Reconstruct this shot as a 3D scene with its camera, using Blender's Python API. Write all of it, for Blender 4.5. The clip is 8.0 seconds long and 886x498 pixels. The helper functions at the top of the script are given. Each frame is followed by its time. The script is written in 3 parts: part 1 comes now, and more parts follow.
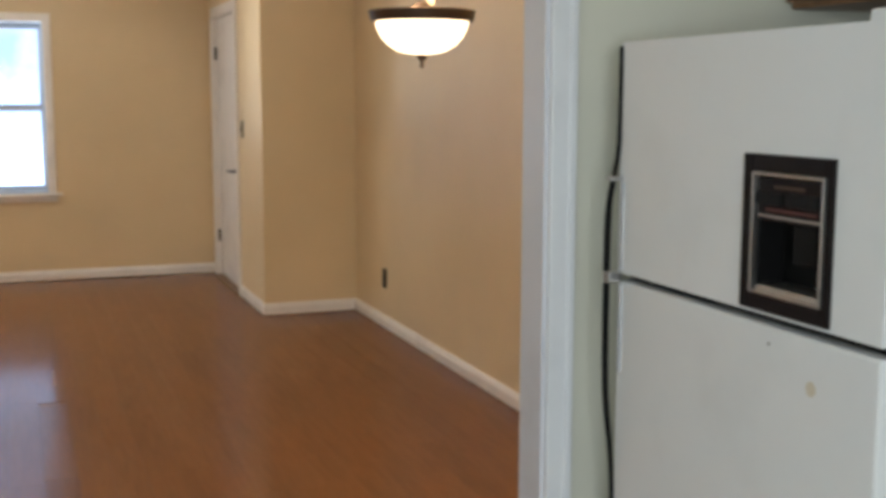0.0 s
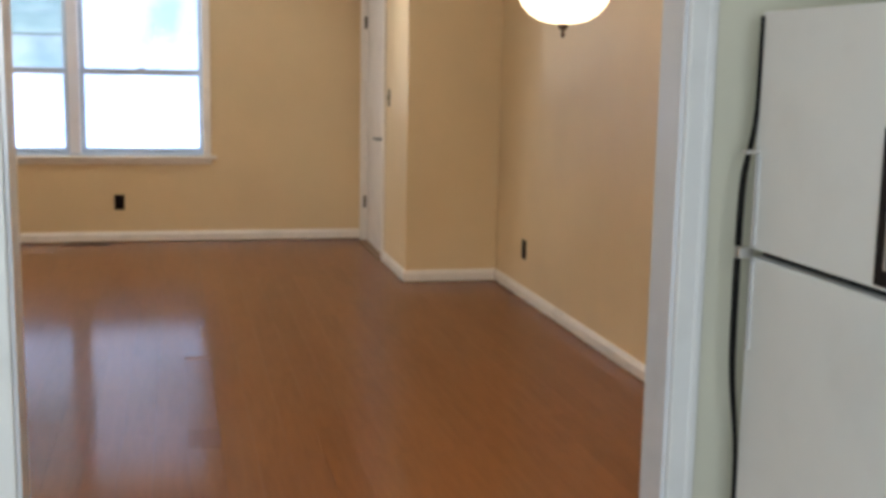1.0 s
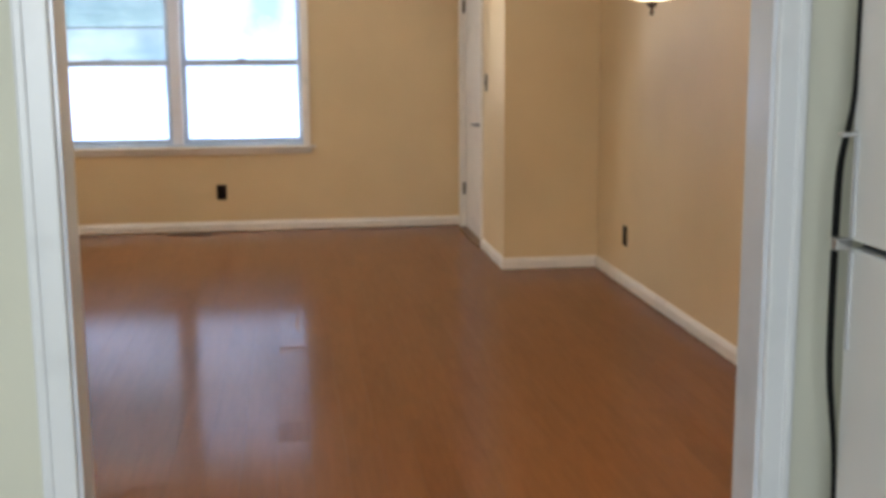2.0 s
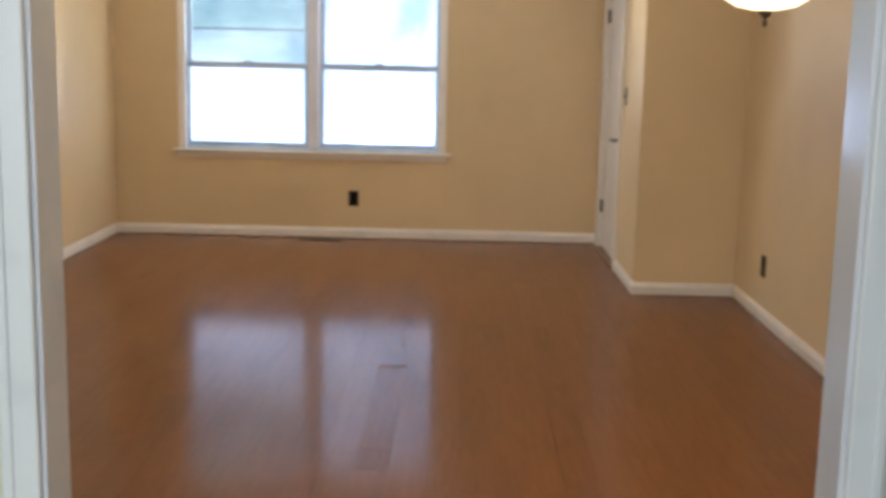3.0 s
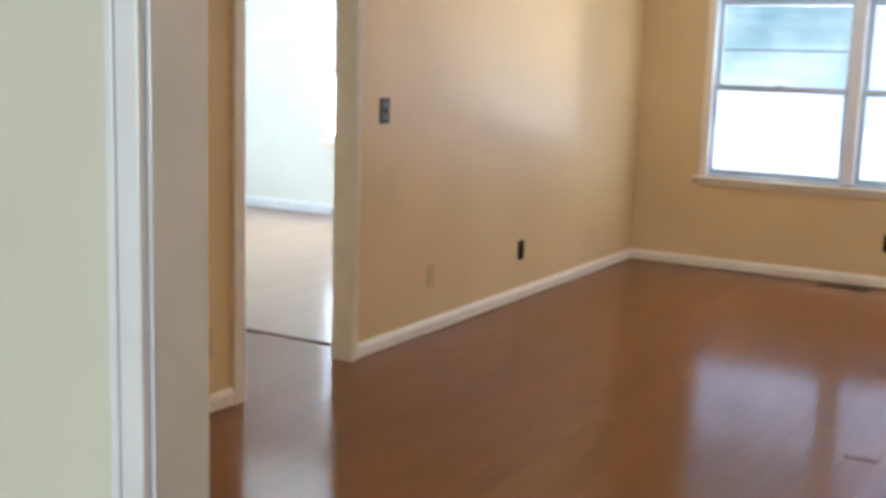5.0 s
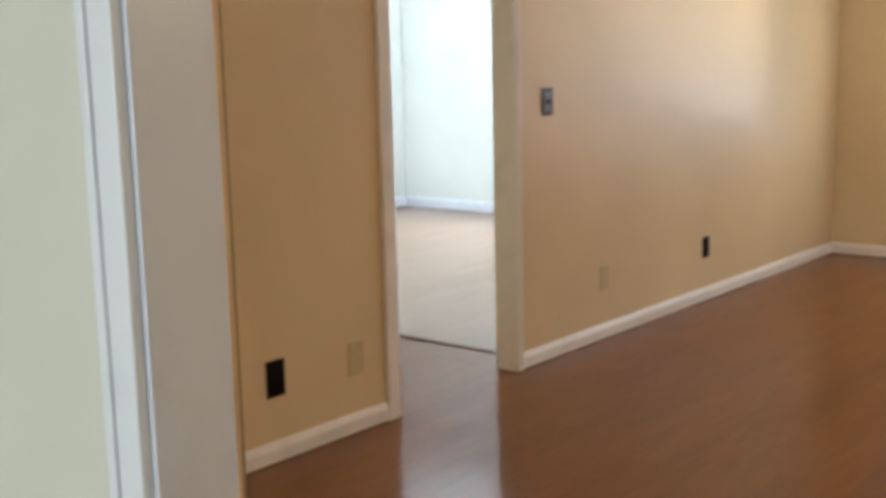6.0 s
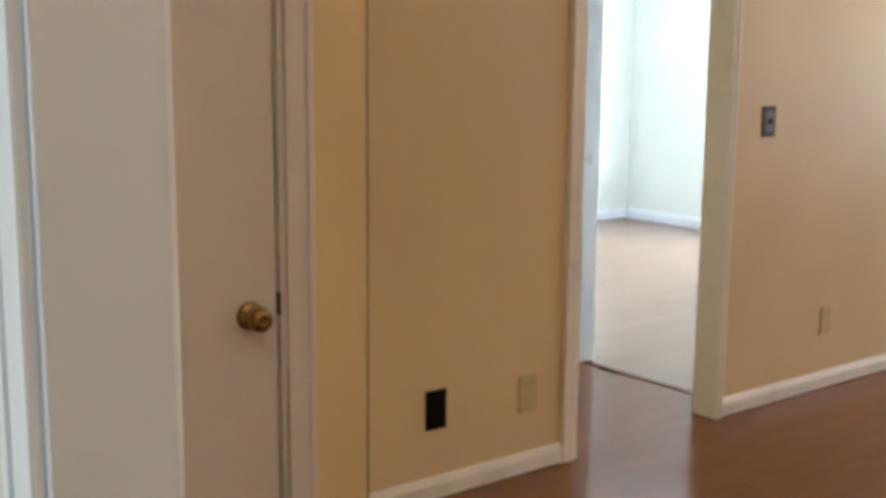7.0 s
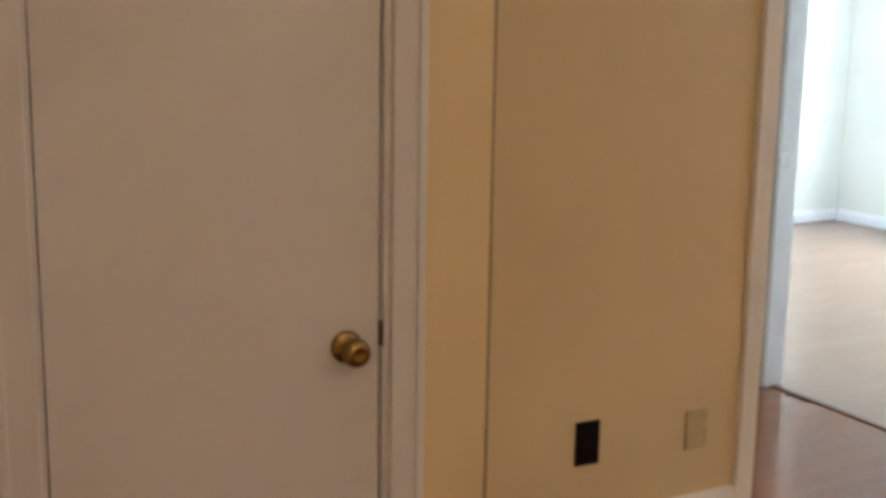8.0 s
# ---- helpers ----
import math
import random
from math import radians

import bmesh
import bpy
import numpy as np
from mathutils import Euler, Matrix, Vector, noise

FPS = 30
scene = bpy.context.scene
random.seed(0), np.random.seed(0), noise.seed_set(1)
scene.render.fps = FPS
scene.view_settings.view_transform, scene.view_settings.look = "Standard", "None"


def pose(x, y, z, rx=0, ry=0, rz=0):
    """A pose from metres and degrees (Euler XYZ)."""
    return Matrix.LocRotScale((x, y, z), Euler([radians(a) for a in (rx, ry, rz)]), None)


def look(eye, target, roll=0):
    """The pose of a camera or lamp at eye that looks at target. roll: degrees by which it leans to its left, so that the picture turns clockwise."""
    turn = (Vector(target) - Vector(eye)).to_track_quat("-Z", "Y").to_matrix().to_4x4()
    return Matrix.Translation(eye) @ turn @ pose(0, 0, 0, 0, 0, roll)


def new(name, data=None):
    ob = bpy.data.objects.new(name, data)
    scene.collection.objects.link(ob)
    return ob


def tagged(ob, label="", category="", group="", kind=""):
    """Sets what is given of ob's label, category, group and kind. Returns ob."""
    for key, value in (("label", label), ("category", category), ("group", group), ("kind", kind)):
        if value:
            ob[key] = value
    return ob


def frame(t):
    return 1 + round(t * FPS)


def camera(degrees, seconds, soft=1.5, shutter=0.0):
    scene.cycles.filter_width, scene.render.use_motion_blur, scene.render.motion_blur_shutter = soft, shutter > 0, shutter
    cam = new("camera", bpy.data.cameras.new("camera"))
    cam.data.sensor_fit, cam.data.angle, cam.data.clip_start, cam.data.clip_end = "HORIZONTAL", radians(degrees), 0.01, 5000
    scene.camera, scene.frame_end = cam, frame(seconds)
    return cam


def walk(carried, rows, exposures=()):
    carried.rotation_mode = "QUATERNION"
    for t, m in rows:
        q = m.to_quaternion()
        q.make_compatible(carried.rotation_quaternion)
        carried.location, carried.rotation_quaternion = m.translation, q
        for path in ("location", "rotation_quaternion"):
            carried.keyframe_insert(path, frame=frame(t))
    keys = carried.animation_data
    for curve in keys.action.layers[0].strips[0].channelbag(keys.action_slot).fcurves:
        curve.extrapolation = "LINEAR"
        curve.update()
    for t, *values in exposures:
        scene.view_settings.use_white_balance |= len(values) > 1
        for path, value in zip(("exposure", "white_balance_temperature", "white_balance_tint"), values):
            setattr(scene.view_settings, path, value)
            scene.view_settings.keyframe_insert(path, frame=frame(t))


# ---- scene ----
cam = camera(42.5, 8.0, soft=4.0, shutter=0.3)
PATH = [
    (0.0, pose(2.289, -3.255, 1.431, 82.33, -0.14, -20.58)),
    (0.5, pose(2.300, -3.269, 1.421, 81.35, -1.04, -15.47)),
    (1.0, pose(2.318, -3.279, 1.422, 80.88, -1.08, -13.06)),
    (1.5, pose(2.341, -3.267, 1.423, 79.90, -0.92, -10.24)),
    (1.7, pose(2.368, -3.243, 1.424, 79.92, -0.56, -9.11)),
    (2.8, pose(2.605, -2.943, 1.412, 80.54, 0.24, -2.02)),
    (3.0, pose(2.676, -2.898, 1.420, 80.47, -1.23, 0.81)),
    (3.5, pose(2.837, -2.783, 1.461, 78.93, -0.79, 7.65)),
    (4.0, pose(2.968, -2.617, 1.493, 79.36, -1.14, 13.11)),
    (4.4, pose(3.065, -2.476, 1.504, 79.93, 0.77, 19.84)),
    (4.5, pose(3.082, -2.440, 1.503, 80.46, -0.23, 21.39)),
    (4.7, pose(3.098, -2.363, 1.496, 80.56, -1.67, 25.64)),
    (5.8, pose(3.030, -1.920, 1.435, 80.47, 1.61, 37.21)),
    (6.0, pose(3.005, -1.843, 1.433, 80.39, 1.31, 39.85)),
    (6.2, pose(2.984, -1.755, 1.437, 80.65, -0.05, 43.02)),
    (6.5, pose(2.964, -1.622, 1.449, 80.25, -1.27, 47.62)),
    (7.0, pose(2.886, -1.441, 1.462, 80.48, -0.47, 52.17)),
    (7.5, pose(2.753, -1.280, 1.468, 80.23, 0.90, 56.31)),
    (8.0, pose(2.639, -1.092, 1.474, 79.60, -0.90, 62.51)),
]
walk(cam, PATH, [(0.0, -0.08), (0.5, -0.01), (1.5, -0.04), (3.0, -0.05), (3.5, -0.08), (4.0, 0.06), (6.0, 0.05), (8.0, 0.12)])


# ---- light ----
WALL_Y = 6.0          # inner face of the window wall
CEIL = 2.44

world = bpy.data.worlds.new("sky")
scene.world = world
world.use_nodes = True
wn = world.node_tree
sky = wn.nodes.new("ShaderNodeTexSky")
sky.sky_type, sky.sun_disc = "NISHITA", False
sky.sun_elevation, sky.sun_rotation = radians(48), radians(160)
wn.nodes["Background"].inputs[1].default_value = 0.12
wn.links.new(sky.outputs[0], wn.nodes["Background"].inputs[0])

sun = new("sun", bpy.data.lights.new("sun", "SUN"))
sun.data.energy, sun.data.angle, sun.data.color = 2.5, radians(0.6), (1, 0.95, 0.88)
sun.matrix_world = look((4, -12, 14), (0, 0, 0))


def area(name, eye, target, w, h, watts, color):
    lamp = bpy.data.lights.new(name, "AREA")
    lamp.shape, lamp.size, lamp.size_y, lamp.energy, lamp.color = "RECTANGLE", w, h, watts, color
    ob = new(name, lamp)
    ob.matrix_world = look(eye, target)
    return ob


# Added daylight lamps; the first three stand unseen outside the living room window
area("sky_fill_west", (-0.95, 7.15, 1.55), (3.7, 4.7, 1.35), 1.7, 1.9, 42, (0.80, 0.91, 1.0))
area("sky_fill_east", (3.4, 7.2, 1.55), (0.0, 1.0, 1.25), 1.5, 1.9, 20, (0.76, 0.87, 1.0))
area("ground_bounce_fill", (1.10, 8.25, -0.02), (1.5, 2.5, 1.9), 1.5, 0.85, 695, (0.94, 0.96, 0.98))
# sky light standing just outside the bedroom window opening
area("bedroom_window_light", (-2.52, 6.64, 1.30), (-3.4, 3.4, 2.7), 1.36, 1.25, 310, (0.70, 0.88, 1.0))
# Added lamp at an assumed, unseen kitchen window
area("kitchen_fill_light", (1.5, -5.62, 1.5), (2.4, -1, 1.2), 1.5, 1.1, 86, (0.84, 0.92, 1.0))


# ---- materials ----
def material(name):
    m = bpy.data.materials.new(name)
    m.use_nodes = True
    n = m.node_tree
    return m, n, n.nodes["Principled BSDF"]


def node(n, kind, **kw):
    k = n.nodes.new(kind)
    for key, value in kw.items():
        k.inputs[key].default_value = value
    return k


def mix_color(n, fac, a, b, mode="MIX"):
    k = n.nodes.new("ShaderNodeMix")
    k.data_type, k.blend_type = "RGBA", mode
    for socket, value in ((k.inputs[0], fac), (k.inputs[6], a), (k.inputs[7], b)):
        if isinstance(value, bpy.types.NodeSocket):
            n.links.new(value, socket)
        else:
            socket.default_value = value if not isinstance(value, tuple) else (*value, 1)
    return k.outputs[2]


def ramp(n, source, lo, hi):
    k = n.nodes.new("ShaderNodeMapRange")
    k.inputs[1].default_value, k.inputs[2].default_value = lo, hi
    n.links.new(source, k.inputs[0])
    return k.outputs[0]


def noise_at(n, scale, detail=3.0, stretch=None, kind="Object"):
    c = n.nodes.new("ShaderNodeTexCoord")
    t = node(n, "ShaderNodeTexNoise", Scale=scale, Detail=detail)
    if stretch:
        mp = n.nodes.new("ShaderNodeMapping")
        mp.inputs[3].default_value = stretch
        n.links.new(c.outputs[kind], mp.inputs[0])
        n.links.new(mp.outputs[0], t.inputs[0])
    else:
        n.links.new(c.outputs[kind], t.inputs[0])
    return t.outputs[0]


def bump(n, b, height, strength, distance):
    k = node(n, "ShaderNodeBump", Strength=strength, Distance=distance)
    n.links.new(height, k.inputs["Height"])
    n.links.new(k.outputs[0], b.inputs["Normal"])


def paint(name, color, rough=0.5, stipple=0.12, wear=0.05, spec=0.22):
    """Rolled wall paint: faint blotches, orange-peel relief."""
    m, n, b = material(name)
    dark = tuple(c * (1 - wear * 1.6) for c in color)
    light = tuple(min(1, c * (1 + wear * 0.6)) for c in color)
    blotch = ramp(n, noise_at(n, 1.3, 4), 0.3, 0.7)
    n.links.new(mix_color(n, blotch, dark, light), b.inputs["Base Color"])
    sheen = n.nodes.new("ShaderNodeMapRange")
    sheen.inputs[3].default_value, sheen.inputs[4].default_value = rough - 0.06, rough + 0.06
    n.links.new(noise_at(n, 3.0, 2), sheen.inputs[0])
    n.links.new(sheen.outputs[0], b.inputs["Roughness"])
    b.inputs["Specular IOR Level"].default_value = spec
    bump(n, b, noise_at(n, 260, 2), stipple, 0.002)
    return m


def gloss_paint(name, color, rough=0.35, scuff=0.06):
    m, n, b = material(name)
    dirt = ramp(n, noise_at(n, 6, 5), 0.52, 0.8)
    n.links.new(mix_color(n, dirt, color, tuple(c * (1 - scuff * 2.5) for c in color)), b.inputs["Base Color"])
    b.inputs["Roughness"].default_value = rough
    bump(n, b, noise_at(n, 60, 3, (1, 1, 0.15)), 0.08, 0.003)
    return m


def plain(name, color, rough=0.5, metal=0.0, grain=0.12, spec=0.5):
    m, n, b = material(name)
    g = ramp(n, noise_at(n, 40, 4), 0.3, 0.75)
    n.links.new(mix_color(n, g, tuple(c * (1 - grain) for c in color), color), b.inputs["Base Color"])
    b.inputs["Roughness"].default_value, b.inputs["Metallic"].default_value = rough, metal
    b.inputs["Specular IOR Level"].default_value = spec
    return m


def laminate(name, light, dark, gloss=(0.115, 0.138), shine=1.5):
    """Glossy wood-look planks: each plank its own tone, grain along its length."""
    m, n, b = material(name)
    info = n.nodes.new("ShaderNodeObjectInfo")
    geo = n.nodes.new("ShaderNodeNewGeometry")
    tone = n.nodes.new("ShaderNodeMath")
    tone.operation = "FRACT"
    both = n.nodes.new("ShaderNodeMath")
    both.operation = "ADD"
    n.links.new(info.outputs["Random"], both.inputs[0])
    n.links.new(geo.outputs["Random Per Island"], both.inputs[1])
    n.links.new(both.outputs[0], tone.inputs[0])
    c = n.nodes.new("ShaderNodeTexCoord")
    off = n.nodes.new("ShaderNodeVectorMath")
    off.operation = "MULTIPLY_ADD"
    comb = n.nodes.new("ShaderNodeCombineXYZ")
    for i in range(3):
        n.links.new(tone.outputs[0], comb.inputs[i])
    n.links.new(comb.outputs[0], off.inputs[0])
    off.inputs[1].default_value = (37, 61, 11)
    n.links.new(c.outputs["Object"], off.inputs[2])

    def grain(scale, stretch, detail, rough=0.6):
        mp = n.nodes.new("ShaderNodeMapping")
        mp.inputs[3].default_value = stretch
        n.links.new(off.outputs[0], mp.inputs[0])
        t = node(n, "ShaderNodeTexNoise", Scale=scale, Detail=detail, Roughness=rough)
        n.links.new(mp.outputs[0], t.inputs[0])
        return t.outputs[0]

    fine = ramp(n, grain(6, (8, 0.7, 1), 3), 0.3, 0.7)
    broad = ramp(n, grain(2.2, (3, 0.6, 1), 3), 0.3, 0.7)
    a = mix_color(n, fine, dark, light)
    shade = n.nodes.new("ShaderNodeMapRange")
    shade.inputs[3].default_value, shade.inputs[4].default_value = 0.93, 1.04
    n.links.new(tone.outputs[0], shade.inputs[0])
    bb = mix_color(n, 1.0, a, shade.outputs[0], "MULTIPLY")
    half = n.nodes.new("ShaderNodeMath")
    half.operation = "MULTIPLY"
    half.inputs[1].default_value = 0.35
    n.links.new(broad, half.inputs[0])
    n.links.new(mix_color(n, half.outputs[0], bb, tuple((p + q) * 0.62 for p, q in zip(light, dark))), b.inputs["Base Color"])
    r = n.nodes.new("ShaderNodeMapRange")
    r.inputs[3].default_value, r.inputs[4].default_value = gloss
    n.links.new(broad, r.inputs[0])
    b.inputs["Specular IOR Level"].default_value = 0.0
    b.inputs["Roughness"].default_value = 0.6
    coat = n.nodes.new("ShaderNodeBsdfGlossy")
    coat.distribution = "BECKMANN"
    coat.inputs["Color"].default_value = (0.45, 0.45, 0.47, 1)
    n.links.new(r.outputs[0], coat.inputs["Roughness"])
    facing = node(n, "ShaderNodeFresnel", IOR=shine)
    both_layers = n.nodes.new("ShaderNodeMixShader")
    n.links.new(facing.outputs[0], both_layers.inputs[0])
    n.links.new(b.outputs[0], both_layers.inputs[1])
    haze = n.nodes.new("ShaderNodeBsdfGlossy")
    haze.distribution = "BECKMANN"
    haze.inputs["Color"].default_value = (0.19, 0.19, 0.20, 1)
    haze.inputs["Roughness"].default_value = 0.28
    sheen = n.nodes.new("ShaderNodeAddShader")
    n.links.new(coat.outputs[0], sheen.inputs[0])
    n.links.new(haze.outputs[0], sheen.inputs[1])
    n.links.new(sheen.outputs[0], both_layers.inputs[2])
    n.links.new(both_layers.outputs[0], n.nodes["Material Output"].inputs[0])
    return m


def glow(name, color, strength):
    m, n, b = material(name)
    b.inputs["Base Color"].default_value = (*color, 1)
    b.inputs["Emission Color"].default_value = (*color, 1)
    b.inputs["Emission Strength"].default_value = strength
    return m


TAN = paint("tan_wall_paint", (0.722, 0.546, 0.318), 0.42, spec=0.36)
GREEN = paint("pale_green_wall_paint", (0.650, 0.652, 0.555))
PALE = paint("pale_wall_paint", (0.78, 0.79, 0.765))
CEILING = paint("ceiling_paint", (0.80, 0.78, 0.74), 0.8, 0.3)
DULL_STEEL = plain("dull_dark_steel", (0.22, 0.22, 0.23), 0.4, 0.8)
SCUFF = plain("beige_scuff", (0.60, 0.56, 0.46), 0.6)
CORNER_LINE = plain("dark_tan_corner", (0.36, 0.26, 0.155), 0.6)
UMBER_PLATE = plain("umber_plate", (0.10, 0.070, 0.045), 0.4)
CREAM_TRIM = gloss_paint("cream_trim_paint", (0.83, 0.765, 0.685), 0.32)
# Next three: white trim, with the cool light on it put into the tint.
JAMB = gloss_paint("cool_lit_jamb_paint", (0.655, 0.685, 0.75), 0.17)
COOL_LIT_TRIM = gloss_paint("cool_lit_trim_paint", (0.77, 0.785, 0.85), 0.32)
KITCHEN_TRIM = gloss_paint("cool_lit_kitchen_trim", (0.73, 0.755, 0.785), 0.32)
DOOR = gloss_paint("door_paint", (0.645, 0.600, 0.590), 0.4, 0.025)
WHITE_DOOR = gloss_paint("entry_door_paint", (0.75, 0.70, 0.645), 0.4)
# White vinyl; backlight and blue glare are put into its grey-blue colour.
BACKLIT_VINYL = gloss_paint("backlit_window_vinyl", (0.44, 0.53, 0.64), 0.35)
FLOOR = laminate("wood_laminate", (0.248, 0.100, 0.037), (0.206, 0.081, 0.030))
FLOOR_DULL = laminate("worn_wood_laminate", (0.240, 0.098, 0.040), (0.198, 0.080, 0.032), (0.19, 0.23), 1.40)
FLOOR_BARE = laminate("scraped_wood_laminate", (0.215, 0.088, 0.040), (0.180, 0.073, 0.032), (0.22, 0.26), 1.36)
# Paleness partly stands in for window sheen on the bedroom planks.
FLOOR_PALE = laminate("pale_laminate", (0.335, 0.218, 0.155), (0.285, 0.18, 0.125), shine=1.6)
RAW_EDGE = plain("raw_laminate_core", (0.30, 0.155, 0.105), 0.8)
SUBFLOOR = plain("fibre_underlay", (0.19, 0.095, 0.062), 0.9)
KITCHEN_FLOOR = plain("kitchen_vinyl", (0.45, 0.40, 0.33), 0.45)
BROWN_PLATE = plain("dark_brown_plate", (0.010, 0.005, 0.006), 0.5, spec=0.12)
GREY_PLATE = plain("dark_grey_plate", (0.055, 0.045, 0.042), 0.45, spec=0.3)
SWITCH_GREY = plain("switch_grey", (0.17, 0.17, 0.18), 0.4)
IVORY = plain("ivory_plate", (0.60, 0.465, 0.25), 0.45)
STEEL = plain("brushed_steel", (0.55, 0.55, 0.54), 0.32, 1.0)
BRASS = plain("aged_brass", (0.36, 0.225, 0.085), 0.24, 1.0, 0.4)
BRONZE = plain("dark_bronze", (0.10, 0.065, 0.045), 0.4, 0.7)
CREAM = plain("cream_fabric", (0.72, 0.64, 0.52), 0.8)
APPLIANCE = gloss_paint("appliance_enamel", (0.715, 0.74, 0.76), 0.3, 0.03)
GRIP = plain("grey_grip_plastic", (0.56, 0.58, 0.61), 0.4)
BLACK = plain("black_plastic", (0.006, 0.006, 0.006), 0.5)
HANDLE = plain("matt_black_plastic", (0.004, 0.004, 0.004), 0.7)
for dark in (BLACK, HANDLE):
    dark.node_tree.nodes["Principled BSDF"].inputs["Specular IOR Level"].default_value = 0.15
BLACK_TRIM = plain("dark_brown_trim", (0.011, 0.008, 0.008), 0.5, spec=0.12)
CABINET = plain("cabinet_oak", (0.26, 0.13, 0.055), 0.4, 0.0, 0.35)
VENT = plain("brown_register_metal", (0.075, 0.042, 0.026), 0.45, 0.2)
RED = plain("red_print", (0.085, 0.02, 0.018), 0.5)
SHADE = glow("lit_frosted_glass", (1.0, 0.80, 0.54), 3.4)
GROUND = plain("outdoor_concrete", (0.62, 0.62, 0.60), 0.9)

GLASS, gn, gb = material("window_glass")
gb.inputs["Transmission Weight"].default_value = 1.0
gb.inputs["Roughness"].default_value = 0.0
gb.inputs["IOR"].default_value = 1.1


def tinted_pane(name, dark, light):
    m, n, b = material(name)
    streak = ramp(n, noise_at(n, 2.4, 5, (0.6, 1, 5.5)), 0.42, 0.72)
    b.inputs["Transmission Weight"].default_value = 1.0
    b.inputs["Roughness"].default_value = 0.0
    b.inputs["IOR"].default_value = 1.02
    n.links.new(mix_color(n, streak, dark, light), b.inputs["Base Color"])
    return m


SCREEN = tinted_pane("smoky_storm_pane", (0.88, 0.96, 0.90), (0.98, 1.0, 0.97))
HAZY = tinted_pane("hazy_storm_pane", (0.50, 0.55, 0.51), (0.55, 0.59, 0.55))


# ---- building helpers ----
def box(bm, x0, x1, y0, y1, z0, z1, soft=0.0):
    m = Matrix.LocRotScale(((x0 + x1) / 2, (y0 + y1) / 2, (z0 + z1) / 2), None, (abs(x1 - x0), abs(y1 - y0), abs(z1 - z0)))
    made = bmesh.ops.create_cube(bm, size=1, matrix=m)
    if soft:
        edges = list({e for v in made["verts"] for e in v.link_edges})
        bmesh.ops.bevel(bm, geom=edges, offset=soft, segments=2, affect="EDGES", profile=0.6)
    return bm


def turned(bm, profile, at=(0, 0, 0), axis="z", steps=32, caps=True):
    """A turned solid from (radius, height) pairs along an axis."""
    rings = []
    for r, h in profile:
        ring = []
        for i in range(steps):
            a = 2 * math.pi * i / steps
            p = (r * math.cos(a), r * math.sin(a), h)
            if axis == "x":
                p = (h, p[0], p[1])
            elif axis == "y":
                p = (p[1], h, p[0])
            ring.append(bm.verts.new(Vector(p) + Vector(at)))
        rings.append(ring)
    for a, b in zip(rings, rings[1:]):
        for i in range(steps):
            f = bm.faces.new((a[i], a[(i + 1) % steps], b[(i + 1) % steps], b[i]))
            f.smooth = True
    if caps:
        bm.faces.new(list(reversed(rings[0])))
        bm.faces.new(rings[-1])
    return bm


def strip(bm, profile, p0, p1, out):
    """A moulding: (depth, height) profile carried from p0 to p1 on the floor plan; out is the way it stands proud."""
    p0, p1, out = Vector((*p0, 0)), Vector((*p1, 0)), Vector((*out, 0))
    a = [bm.verts.new(p0 + out * d + Vector((0, 0, h))) for d, h in profile]
    b = [bm.verts.new(p1 + out * d + Vector((0, 0, h))) for d, h in profile]
    k = len(profile)
    for i in range(k):
        bm.faces.new((a[i], a[(i + 1) % k], b[(i + 1) % k], b[i]))
    bm.faces.new(list(reversed(a)))
    bm.faces.new(b)
    return bm


def mesh(name, bm, mat):
    bmesh.ops.recalc_face_normals(bm, faces=bm.faces[:])
    me = bpy.data.meshes.new(name)
    bm.to_mesh(me)
    bm.free()
    me.materials.append(mat)
    return new(name, me)


def part(name, bm, mat, parent, label=""):
    ob = mesh(name, bm, mat)
    ob.parent = parent
    ob.matrix_parent_inverse = parent.matrix_world.inverted()
    return tagged(ob, label)


def thing(name, at, label, category, group="", kind=""):
    ob = new(name)
    ob.empty_display_size = 0.05
    ob.matrix_world = pose(*at)
    ob.matrix_basis = pose(*at)
    bpy.context.view_layer.update()
    return tagged(ob, label, category, group, kind)


def structure(name, bm, mat, label, category):
    return tagged(mesh(name, bm, mat), label, category, kind="structure")


